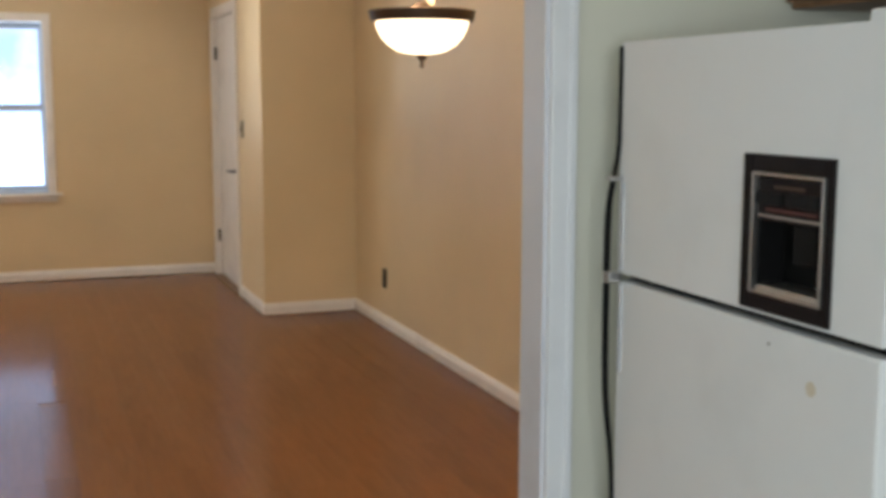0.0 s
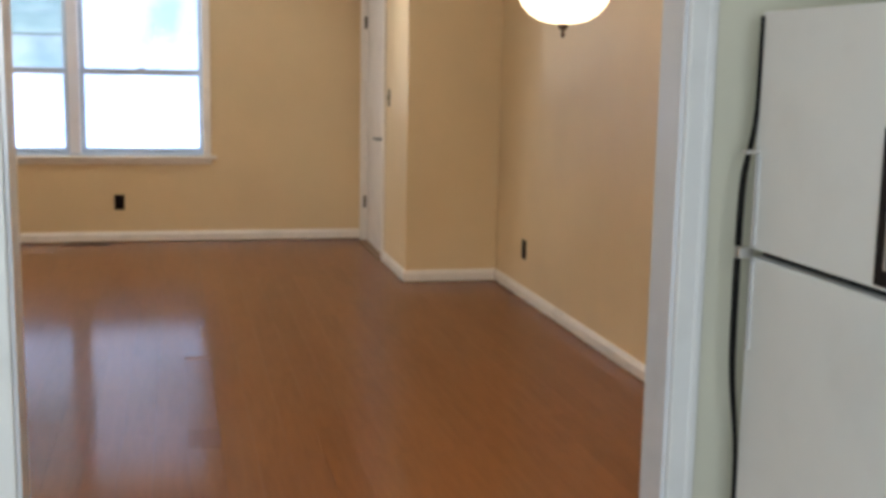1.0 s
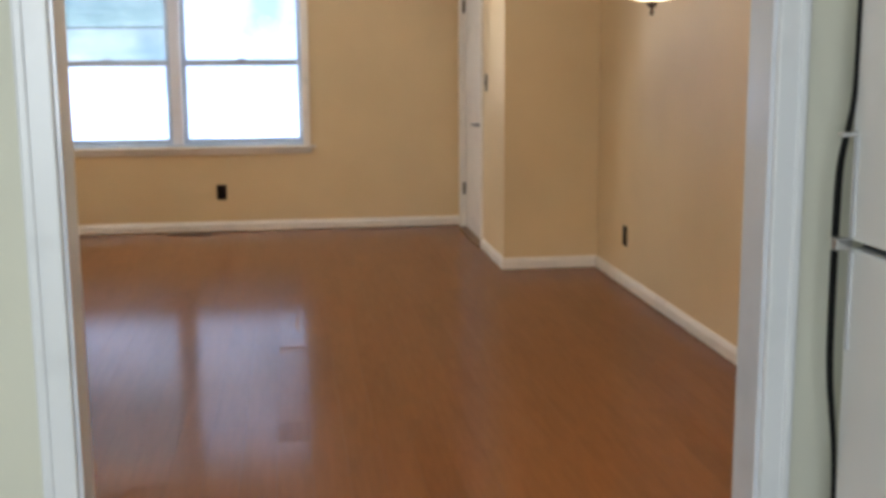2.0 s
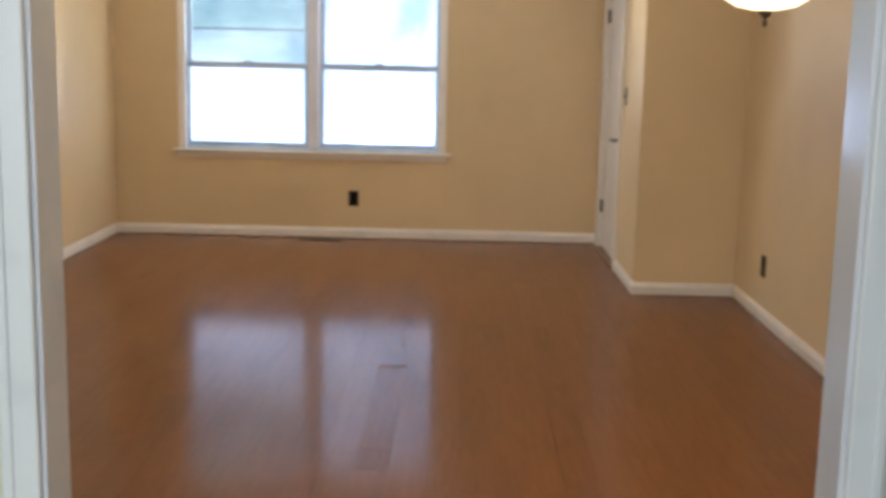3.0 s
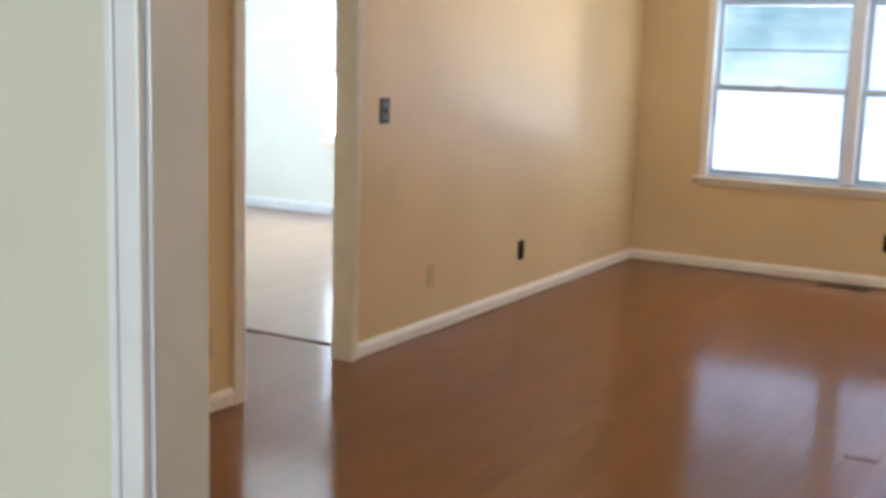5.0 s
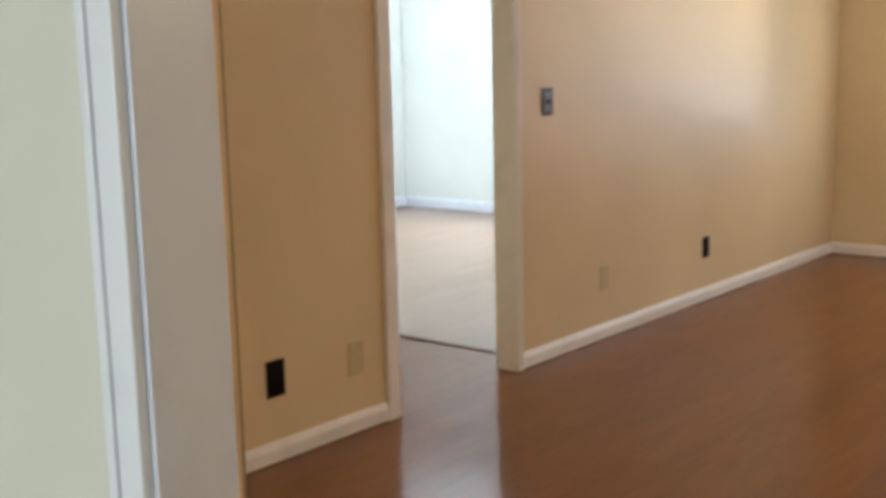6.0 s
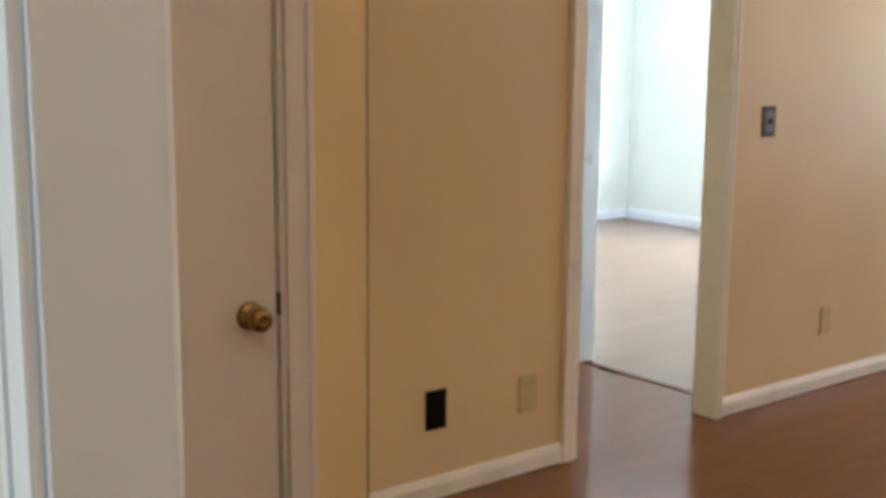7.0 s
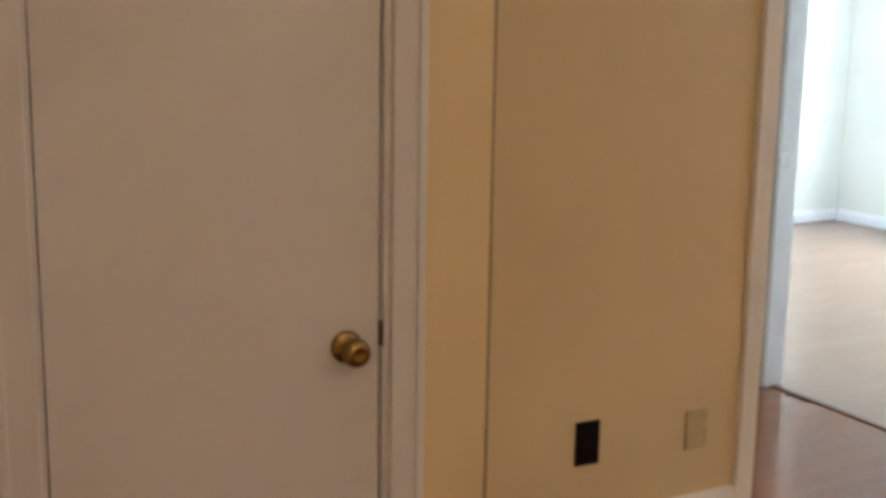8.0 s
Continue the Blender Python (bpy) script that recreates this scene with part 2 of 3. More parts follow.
def wall(name, mat, label, x0, x1, y0, y1, openings=(), z0=0.0, z1=CEIL, corner=None):
    """A wall along its longer side, with openings (from, to, bottom, top) right through it."""
    bm = bmesh.new()
    along_x = (x1 - x0) > (y1 - y0)
    lo, hi = (x0, x1) if along_x else (y0, y1)
    us = sorted({lo, hi, *(v for o in openings for v in o[:2])})
    zs = sorted({z0, z1, *(v for o in openings for v in o[2:])})
    solid = {(i, j) for i in range(len(us) - 1) for j in range(len(zs) - 1)
             if not any(a <= us[i] < b and c <= zs[j] < d for a, b, c, d in openings)}
    verts = {}

    def corner_at(i, j, k):
        if (i, j, k) not in verts:
            verts[i, j, k] = bm.verts.new((us[i], (y0, y1)[k], zs[j]) if along_x else ((x0, x1)[k], us[i], zs[j]))
        return verts[i, j, k]

    for i, j in solid:
        for k in range(2):
            bm.faces.new([corner_at(*p, k) for p in ((i, j), (i + 1, j), (i + 1, j + 1), (i, j + 1))])
        for other, p, q in (((i - 1, j), (i, j), (i, j + 1)), ((i + 1, j), (i + 1, j), (i + 1, j + 1)),
                            ((i, j - 1), (i, j), (i + 1, j)), ((i, j + 1), (i, j + 1), (i + 1, j + 1))):
            if other not in solid:
                bm.faces.new((corner_at(*p, 0), corner_at(*q, 0), corner_at(*q, 1), corner_at(*p, 1)))
    if corner:
        bmesh.ops.bevel(bm, geom=[e for e in bm.edges if all((v.co.xy - Vector(corner)).length < 1e-3 for v in e.verts)], offset=0.009, segments=3, affect="EDGES")
    return structure(name, bm, mat, label, "wall")


BASE = [(0, 0.006), (0.015, 0.006), (0.016, 0.055), (0.012, 0.064), (0.009, 0.072), (0.004, 0.080), (0, 0.080)]


def baseboard(name, p0, p1, out):
    bedroom = p0[0] < -0.5
    profile = [(d, h * 1.24) for d, h in BASE] if bedroom else BASE
    label = "white painted wooden baseboard in the bedroom" if bedroom else "cream painted wooden baseboard along the wall"
    return structure(name, strip(bmesh.new(), profile, p0, p1, out), COOL_LIT_TRIM if bedroom else CREAM_TRIM, label, "baseboard")


# ---- rooms ----
XL, XR, XD, YX = 0.0, 4.404, 3.782, 4.026
KIT, DIN = -1.16, -1.054
DOOR_TOP = 2.04

wall("wall_north", TAN, "tan painted living room wall with a double window", -0.055, 3.892, WALL_Y, WALL_Y + 0.14, [(0.53, 2.555, 0.68, 2.0)])
wall("wall_west", TAN, "tan painted living room wall with a hall opening", -0.055, XL, DIN, WALL_Y, [(1.42, 2.248, 0, DOOR_TOP + 0.02)])
wall("wall_west_back", PALE, "pale painted bedroom side of the living room wall", -0.11, -0.055, DIN, 6.42, [(1.42, 2.248, 0, DOOR_TOP + 0.02)])
wall("wall_east", TAN, "tan painted dining room wall", XR, XR + 0.11, DIN, YX)
wall("wall_jog", TAN, "tan painted short wall beside the entry", XD + 0.11, XR + 0.11, YX, YX + 0.11)
wall("wall_entry", TAN, "tan painted wall with the entry door", XD, XD + 0.11, YX, WALL_Y, [(4.88, 5.81, 0, DOOR_TOP)])
wall("wall_south", TAN, "tan painted dining side of the kitchen wall", XL, XR, DIN - 0.055, DIN, [(2.01, 3.315, 0, 2.12)])
wall("wall_kitchen", GREEN, "pale green painted kitchen wall with a cased opening", 0.4, 4.4, KIT, DIN - 0.055, [(2.01, 3.315, 0, 2.12)])
wall("wall_closet", TAN, "tan painted closet wall with a flush door", 0.659, 0.759, DIN, 0.0, [(-0.858, -0.211, 0, DOOR_TOP)], corner=(0.759, 0.0))
wall("wall_closet_end", TAN, "tan painted closet end wall", XL, 0.659, -0.11, 0.0)
wall("wall_hall_north", PALE, "pale painted wall with the bedroom doorway", -4.40, -0.11, 2.39, 2.49, [(-0.975, -0.15, 0, DOOR_TOP)])
wall("wall_hall_south", TAN, "tan painted hall wall", -2.2, -0.11, 1.31, 1.42)
wall("wall_hall_end", TAN, "tan painted hall end wall", -2.31, -2.2, 1.31, 2.39)
wall("wall_bedroom_west", PALE, "pale painted bedroom wall", -4.51, -4.40, 2.39, 6.56)
wall("wall_bedroom_north", PALE, "pale painted bedroom wall with a window", -4.40, -0.055, 6.42, 6.56, [(-3.22, -1.82, 0.69, 2.0)])
wall("wall_kitchen_east", GREEN, "pale green painted kitchen wall", 4.2, 4.31, -5.5, KIT)
wall("wall_kitchen_west", GREEN, "pale green painted kitchen wall", 0.4, 0.51, -5.5, KIT)
# This opening is unseen, put in for the kitchen fill lamp.
wall("wall_kitchen_back", GREEN, "pale green painted kitchen wall with an assumed window opening", 0.4, 4.31, -5.61, -5.5, [(0.75, 2.25, 0.95, 2.05)])

structure("ceiling", box(bmesh.new(), -4.51, 4.55, -5.61, 6.56, CEIL, CEIL + 0.1), CEILING, "off-white painted plaster ceiling", "ceiling")
structure("kitchen_floor", box(bmesh.new(), 0.4, 4.31, -5.61, -1.115, -0.1, 0.0), KITCHEN_FLOOR, "beige vinyl kitchen floor", "floor")
floor = structure("floor", box(bmesh.new(), -4.40, 4.41, -1.115, 6.42, -0.1, -0.006), SUBFLOOR, "reddish brown glossy wood laminate floor", "floor")
structure("ground", box(bmesh.new(), -60, 60, 6.6, 120, -0.7, -0.5), GROUND, "pale sunlit ground outside the windows", "ground")

# Added strip draws the thin dark line along the closet corner.
structure("trim", box(bmesh.new(), 0.7530, 0.7600, -0.0060, 0.0010, 0.08, CEIL - 0.001, 0.001), CORNER_LINE, "thin darker tan strip at the closet corner", "trim")

# baseboards
baseboard("baseboard", (0.0, WALL_Y), (XD, WALL_Y), (0, -1))
baseboard("baseboard", (XL, 2.268), (XL, WALL_Y - 0.016), (1, 0))
baseboard("baseboard", (XL, 0.0), (XL, 1.353), (1, 0))
baseboard("baseboard", (XR, DIN), (XR, YX - 0.016), (-1, 0))
baseboard("baseboard", (XD - 0.016, YX), (XR, YX), (0, -1))
baseboard("baseboard", (XD, YX), (XD, 4.82), (-1, 0))
baseboard("baseboard", (0.759, -0.148), (0.759, 0.0), (1, 0))
baseboard("baseboard", (-4.40, 6.42), (-0.11, 6.42), (0, -1))
baseboard("baseboard", (-4.40, 2.49), (-4.40, 6.404), (1, 0))


def casing(name, plane, side, face, a, b, top, width=0.06, proud=0.015, legs=(True, True), mat=None, far_width=None):
    """Door casing on a wall face: plane "x" or "y", side +1 or -1 the way it faces."""
    far_width = far_width or width
    spans = []
    if legs[0]:
        spans.append((a - width, a, 0.0, top))
    if legs[1]:
        spans.append((b, b + far_width, 0.0, top))
    spans.append((a - width, b + far_width, top, top + width))
    for u0, u1, z0, z1 in spans:
        bm = bmesh.new()
        f0, f1 = sorted((face, face + side * proud))
        g0, g1 = sorted((face, face + side * (proud + 0.005)))
        inner = 0.02
        if plane == "x":
            box(bm, f0, f1, u0, u1, z0, z1, 0.004)
            if z0 == 0:
                v0, v1 = (u0 + 0.003, u0 + inner) if u1 == a else (u1 - inner, u1 - 0.003)
                box(bm, g0, g1, v0, v1, 0, z1, 0.004)
        else:
            box(bm, u0, u1, f0, f1, z0, z1, 0.004)
            if z0 == 0:
                v0, v1 = (u0 + 0.003, u0 + inner) if u1 == a else (u1 - inner, u1 - 0.003)
                box(bm, v0, v1, g0, g1, 0, z1, 0.004)
        structure("trim", bm, mat or CREAM_TRIM, "off-white painted wooden door casing", "trim")


def lining(plane, lo, hi, a, b, top, thick=0.02, mat=None):
    """Jamb boards in an opening from a to b, through a wall from lo to hi."""
    for u0, u1, z0, z1 in ((a, a + thick, 0, top), (b - thick, b, 0, top), (a + thick, b - thick, top - thick, top)):
        bm = bmesh.new()
        if plane == "x":
            box(bm, lo, hi, u0, u1, z0, z1, 0.002)
        else:
            box(bm, u0, u1, lo, hi, z0, z1, 0.002)
        structure("trim", bm, mat or CREAM_TRIM, "off-white painted wooden jamb board", "trim")


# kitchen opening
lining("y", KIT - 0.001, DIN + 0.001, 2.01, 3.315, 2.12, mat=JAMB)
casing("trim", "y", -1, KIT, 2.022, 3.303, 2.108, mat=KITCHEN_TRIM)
casing("trim", "y", 1, DIN, 2.018, 3.307, 2.112, 0.055, 0.012, mat=COOL_LIT_TRIM)
# hall opening
lining("x", -0.112, 0.002, 1.42, 2.248, DOOR_TOP + 0.02)
casing("trim", "x", 1, XL, 1.42, 2.23, DOOR_TOP, 0.067, far_width=0.038)
# bedroom doorway
lining("y", 2.388, 2.492, -0.975, -0.15, DOOR_TOP, mat=COOL_LIT_TRIM)
casing("trim", "y", -1, 2.39, -0.96, -0.165, DOOR_TOP - 0.01, 0.045, 0.012, (True, False), COOL_LIT_TRIM)
# closet door and entry door
lining("x", 0.657, 0.761, -0.858, -0.211, DOOR_TOP, mat=DOOR)
casing("trim", "x", 1, 0.759, -0.848, -0.219, DOOR_TOP - 0.008, 0.07, mat=DOOR)
lining("x", XD - 0.002, XD + 0.112, 4.88, 5.81, DOOR_TOP)
casing("trim", "x", -1, XD, 4.89, 5.80, DOOR_TOP - 0.008, 0.065)
structure("trim", box(bmesh.new(), -0.955, -0.17, 2.425, 2.457, -0.006, 0.006, 0.003), SUBFLOOR, "dark metal transition strip on the floor", "trim")
structure("trim", box(bmesh.new(), XD - 0.03, XD + 0.11, 4.90, 5.79, -0.004, 0.018, 0.005), CABINET, "brown wooden entry door threshold", "threshold")


# ---- windows ----
def window(name, x0, x1, z0, z1, y, sashes, label, mat, smoky=False):
    """Double-hung windows side by side in one frame; y is the wall's inner face."""
    root = tagged(new(name), label, "window", kind="structure")
    root.matrix_basis = pose((x0 + x1) / 2, y, z0)
    bpy.context.view_layer.update()
    frame_bm = bmesh.new()
    for a, b, c, d in ((x0, x0 + 0.03, z0, z1), (x1 - 0.03, x1, z0, z1), (x0 + 0.03, x1 - 0.03, z1 - 0.03, z1), (x0 + 0.03, x1 - 0.03, z0, z0 + 0.018)):
        box(frame_bm, a, b, y + 0.002, y + 0.13, c, d, 0.003)
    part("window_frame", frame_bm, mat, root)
    for (a0, a1), (b0, b1) in zip(sashes, sashes[1:]):
        part("mullion", box(bmesh.new(), a1 + 0.022, b0 - 0.022, y - 0.012, y + 0.13, z0 + 0.018, z1 - 0.03, 0.004), COOL_LIT_TRIM, root)
    mid = (z0 + z1) / 2 - 0.008
    for g0, g1 in sashes:
        for lo, hi, dy in ((z0 + 0.02, mid + 0.02, 0.045), (mid - 0.015, z1 - 0.032, 0.085)):
            bm = bmesh.new()
            s0, s1 = g0 - 0.022, g1 + 0.022
            for a, b, c, d in ((s0, g0 + 0.014, lo, hi), (g1 - 0.014, s1, lo, hi), (g0 + 0.014, g1 - 0.014, lo, lo + 0.038), (g0 + 0.014, g1 - 0.014, hi - 0.046, hi)):
                box(bm, a, b, y + dy, y + dy + 0.032, c, d, 0.003)
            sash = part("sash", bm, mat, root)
            pane = part("pane", box(bmesh.new(), g0, g1, y + dy + 0.013, y + dy + 0.018, lo + 0.024, hi - 0.024), GLASS, sash)
            pane.visible_shadow = False
            if smoky and g0 == sashes[0][0] and dy > 0.06:
                for b0, b1, d0, glass in ((lo + 0.024, hi - 0.024, 0.022, HAZY), (1.612, hi - 0.024, 0.034, SCREEN)):
                    storm = part("storm_pane", box(bmesh.new(), g0, g1, y + dy + d0, y + dy + d0 + 0.004, b0, b1), glass, sash, "smoky bluish storm pane")
                    storm.visible_shadow = False
                part("storm_rail", box(bmesh.new(), g0, g1, y + dy + 0.032, y + dy + 0.042, 1.602, 1.612, 0.002), DULL_STEEL, sash, "thin grey metal storm sash rail")
        part("sash_lock", box(bmesh.new(), (g0 + g1) / 2 - 0.03, (g0 + g1) / 2 + 0.03, y + 0.03, y + 0.06, mid + 0.021, mid + 0.035, 0.004), mat, root)
    # inside casing, stool and apron
    for a, b, c, d in ((x0 - 0.03, x0 + 0.03, z0, z1 - 0.02), (x1 - 0.03, x1 + 0.03, z0, z1 - 0.02), (x0 - 0.03, x1 + 0.03, z1 - 0.02, z1 + 0.04)):
        part("casing", box(bmesh.new(), a, b, y - 0.016, y - 0.0005, c, d, 0.004), CREAM_TRIM, root)
    part("window_sill", box(bmesh.new(), x0 - 0.072, x1 + 0.072, y - 0.04, y + 0.002, z0 - 0.022, z0, 0.005), CREAM_TRIM, root)
    part("apron", box(bmesh.new(), x0 - 0.035, x1 + 0.035, y - 0.014, y - 0.0005, z0 - 0.065, z0 - 0.022, 0.003), CREAM_TRIM, root)
    return root


window("window_1", 0.53, 2.555, 0.68, 2.0, WALL_Y, [(0.575, 1.488), (1.615, 2.508)], "white double window with two double-hung sashes", BACKLIT_VINYL, True)
window("window_2", -3.22, -1.82, 0.69, 2.0, 6.42, [(-3.175, -2.55), (-2.49, -1.865)], "white bedroom window with double-hung sashes", COOL_LIT_TRIM)


# ---- doors ----
def knob(parent, at, axis_sign, mat):
    x, y, z = at
    prof = [(0.031, 0), (0.031, 0.004), (0.026, 0.008), (0.011, 0.012), (0.010, 0.026), (0.014, 0.030), (0.024, 0.036), (0.0275, 0.046), (0.026, 0.056), (0.019, 0.063), (0.012, 0.065), (0.009, 0.0635), (0.004, 0.0635)]
    return part("door_knob", turned(bmesh.new(), [(r, axis_sign * h) for r, h in prof], (x, y, z), "x"), mat, parent, "aged brass round door knob")


closet = thing("closet_door", (0.745, -0.544, 0.0), "plain flush beige closet door, closed, with brass knob", "door")
part("slab", box(bmesh.new(), 0.71, 0.747, -0.8335, -0.2335, 0.012, 2.017, 0.002), DOOR, closet)
knob(closet, (0.747, -0.300, 0.912), 1, BRASS)
part("latch_plate", box(bmesh.new(), 0.722, 0.7475, -0.2345, -0.2322, 0.913, 0.951), BRONZE, closet, "dark brass latch plate")
part("strike_plate", box(bmesh.new(), 0.735, 0.7605, -0.2315, -0.2295, 0.907, 0.957), BRONZE, closet, "dark brass strike plate")

entry = thing("entry_door", (XD + 0.03, 5.345, 0.0), "white painted entry door, closed, with lever handle", "door")
part("slab", box(bmesh.new(), XD + 0.022, XD + 0.066, 4.905, 5.785, 0.02, 2.015, 0.003), WHITE_DOOR, entry)
for z in (0.33, 1.75):
    part("hinge", turned(box(bmesh.new(), XD + 0.0, XD + 0.02, 5.772, 5.79, z - 0.045, z + 0.045), [(0.007, -0.05), (0.007, 0.05)], (XD + 0.004, 5.782, z), steps=12), UMBER_PLATE, entry, "dark brown metal hinge")
lever = turned(bmesh.new(), [(0.032, 0.022), (0.032, 0.012), (0.012, 0.008), (0.012, -0.035)], (XD, 4.965, 0.885), "x", 20)
box(lever, XD - 0.050, XD - 0.034, 4.955, 5.085, 0.876, 0.894, 0.005)
part("lever_handle", lever, DULL_STEEL, entry, "dull dark metal lever handle")


strike = thing("strike_plate", (-0.954, 2.43, 1.0), "small brushed steel strike plate on the bedroom door jamb", "strike plate")
part("plate", box(bmesh.new(), -0.9552, -0.953, 2.415, 2.445, 0.965, 1.03, 0.0008), STEEL, strike)
part("lip", box(bmesh.new(), -0.9548, -0.951, 2.386, 2.415, 0.985, 1.01, 0.0008), STEEL, strike)


# ---- wall plates ----
def plate(name, at, facing, w, h, mat, label, kind):
    """A cover plate with its insert; built facing +x and turned."""
    root = thing(name, (0, 0, 0), label, "outlet" if kind != "switch" else "switch", "wall plates")
    part("cover_plate", box(bmesh.new(), 0.0005, 0.006, -w / 2, w / 2, -h / 2, h / 2, 0.002), mat, root)
    if kind == "outlet":
        for dz in (0.02, -0.02):
            part("receptacle", box(bmesh.new(), 0.0055, 0.0085, -0.017, 0.017, dz - 0.014, dz + 0.014, 0.003), mat, root)
    elif kind == "switch":
        part("yoke", box(bmesh.new(), 0.0055, 0.0075, -w * 0.30, w * 0.30, -h * 0.36, h * 0.36, 0.001), SWITCH_GREY if mat is GREY_PLATE else mat, root, "grey switch face")
        part("toggle", box(bmesh.new(), 0.0055, 0.018, -0.005, 0.005, -0.012, 0.012, 0.002), GREY_PLATE if mat is GREY_PLATE else mat, root)
    part("screw", turned(bmesh.new(), [(0.003, 0.006), (0.003, 0.0072)], (0, 0, 0), "x", 10), mat, root)
    root.matrix_basis = pose(*at, 0, 0, facing)
    return root


plate("outlet", (1.87, WALL_Y, 0.314), -90, 0.078, 0.120, BROWN_PLATE, "dark brown outlet plate below the double window", "outlet")
plate("outlet", (XL, 4.075, 0.316), 0, 0.078, 0.120, BROWN_PLATE, "dark brown outlet plate near the window corner", "outlet")
plate("outlet", (XR, 3.39, 0.31), 180, 0.078, 0.120, BROWN_PLATE, "dark brown outlet plate on the dining wall", "outlet")
plate("outlet", (XL, 0.780, 0.311), 0, 0.085, 0.135, BROWN_PLATE, "dark brown outlet plate beside the closet", "outlet")
plate("blank_plate", (XL, 2.982, 0.316), 0, 0.075, 0.122, IVORY, "ivory telephone plate on the living room wall", "phone")
plate("blank_plate", (XL, 1.19, 0.295), 0, 0.085, 0.130, IVORY, "ivory telephone plate beside the hall opening", "phone")
plate("light_switch", (XL, 2.490, 1.217), 0, 0.085, 0.125, GREY_PLATE, "dark grey light switch plate beside the hall opening", "switch")
plate("light_switch", (XD, 4.685, 1.195), 180, 0.075, 0.118, UMBER_PLATE, "brown light switch plate beside the entry door", "switch")


# ---- floor register ----
vent = thing("floor_register", (1.62, 5.86, 0), "brown metal floor register below the window", "vent")
fb = bmesh.new()
for a, b, c, d in ((1.45, 1.79, 5.81, 5.825), (1.45, 1.79, 5.90, 5.915), (1.45, 1.465, 5.825, 5.90), (1.775, 1.79, 5.825, 5.90)):
    box(fb, a, b, c, d, 0.0, 0.006, 0.001)
part("frame", fb, VENT, vent)
# Dark sheet laid on the planks stands in for the unlit duct.
part("duct_dark", box(bmesh.new(), 1.465, 1.775, 5.825, 5.90, -0.001, 0.0004), BRONZE, vent, "dark sheet standing in for the unlit duct below the slats")
for i in range(20):
    x = 1.473 + i * 0.0155
    part("slat", box(bmesh.new(), x, x + 0.006, 5.825, 5.90, 0.0005, 0.004), VENT, vent)


# ---- pendant lamp ----
LX, LY = 3.404, -0.112
lamp = thing("pendant_lamp", (LX, LY, 1.52), "lit bowl pendant lamp with frosted glass and dark bronze rim", "lamp")
bowl = [(0.0034, 1.548), (0.0348, 1.550), (0.0695, 1.558), (0.0973, 1.575), (0.1182, 1.598), (0.1304, 1.624), (0.1356, 1.648), (0.1321, 1.648), (0.1269, 1.625), (0.1147, 1.601), (0.0939, 1.579), (0.0661, 1.564), (0.0330, 1.555), (0.0034, 1.553)]
part("shade", turned(bmesh.new(), bowl, (LX, LY, 0), steps=48), SHADE, lamp, "glowing frosted glass bowl")
part("rim", turned(bmesh.new(), [(0.1364, 1.640), (0.1450, 1.640), (0.1502, 1.650), (0.1520, 1.664), (0.1556, 1.668), (0.1538, 1.672), (0.1400, 1.674), (0.1364, 1.640)], (LX, LY, 0), steps=48, caps=False), BRONZE, lamp, "dark bronze metal rim")
part("finial", turned(bmesh.new(), [(0.0027, 1.509), (0.0060, 1.515), (0.0060, 1.519), (0.0036, 1.525), (0.0050, 1.530), (0.0125, 1.536), (0.0170, 1.545), (0.0120, 1.552)], (LX, LY, 0), steps=20), BRONZE, lamp, "dark bronze finial")
for i in range(3):
    a = radians(30 + 120 * i)
    part("spoke", box(bmesh.new(), -0.146, 0.0, -0.004, 0.004, 1.664, 1.670), BRONZE, lamp).matrix_basis = lamp.matrix_basis.inverted() @ Matrix.Translation((LX, LY, 0)) @ Matrix.Rotation(a, 4, "Z")
part("hub", turned(bmesh.new(), [(0.012, 1.558), (0.012, 1.66), (0.03, 1.668), (0.03, 1.684), (0.014, 1.70)], (LX, LY, 0), steps=18), BRONZE, lamp)
cord = bmesh.new()
turned(cord, [(0.016, 1.69), (0.021, 1.72), (0.022, 1.95), (0.021, 2.2), (0.018, 2.41)], (LX + 0.02, LY, 0), steps=16)
part("cord_cover", cord, CREAM, lamp, "cream fabric cord cover")
part("canopy", turned(bmesh.new(), [(0.06, 2.44), (0.058, 2.425), (0.035, 2.41), (0.012, 2.405)], (LX + 0.02, LY, 0), steps=28), BRONZE, lamp)
bulb = bpy.data.lights.new("pendant_bulb", "POINT")
bulb.energy, bulb.color, bulb.shadow_soft_size = 98, (1.0, 0.87, 0.68), 0.03
new("pendant_bulb", bulb).location = (LX - 0.06, LY, 1.635)


# ---- kitchen: refrigerator and wall cabinet ----
FX, FY0, FY1, SPLIT, FTOP = 3.388, -2.038, -1.306, 1.081, 1.533
fridge = thing("refrigerator", (3.75, -1.69, 0), "white top-freezer refrigerator with dark dispenser and handles", "refrigerator")
part("cabinet_body", box(bmesh.new(), FX + 0.075, 4.12, FY0 + 0.004, FY1 - 0.004, 0.02, FTOP - 0.01, 0.006), APPLIANCE, fridge)
fz = bmesh.new()
DY0, DY1, DZ0, DZ1 = -1.931, -1.714, 1.094, 1.342
ya, za = (FY0, DY0, DY1, FY1), (SPLIT + 0.008, DZ0, DZ1, FTOP)
grid = {(i, j, k): fz.verts.new((FX + 0.065 * k, ya[i], za[j])) for i in range(4) for j in range(4) for k in range(2)}
for k in range(2):
    for i in range(3):
        for j in range(3):
            if (i, j) != (1, 1):
                fz.faces.new([grid[p] for p in ((i, j, k), (i + 1, j, k), (i + 1, j + 1, k), (i, j + 1, k))])
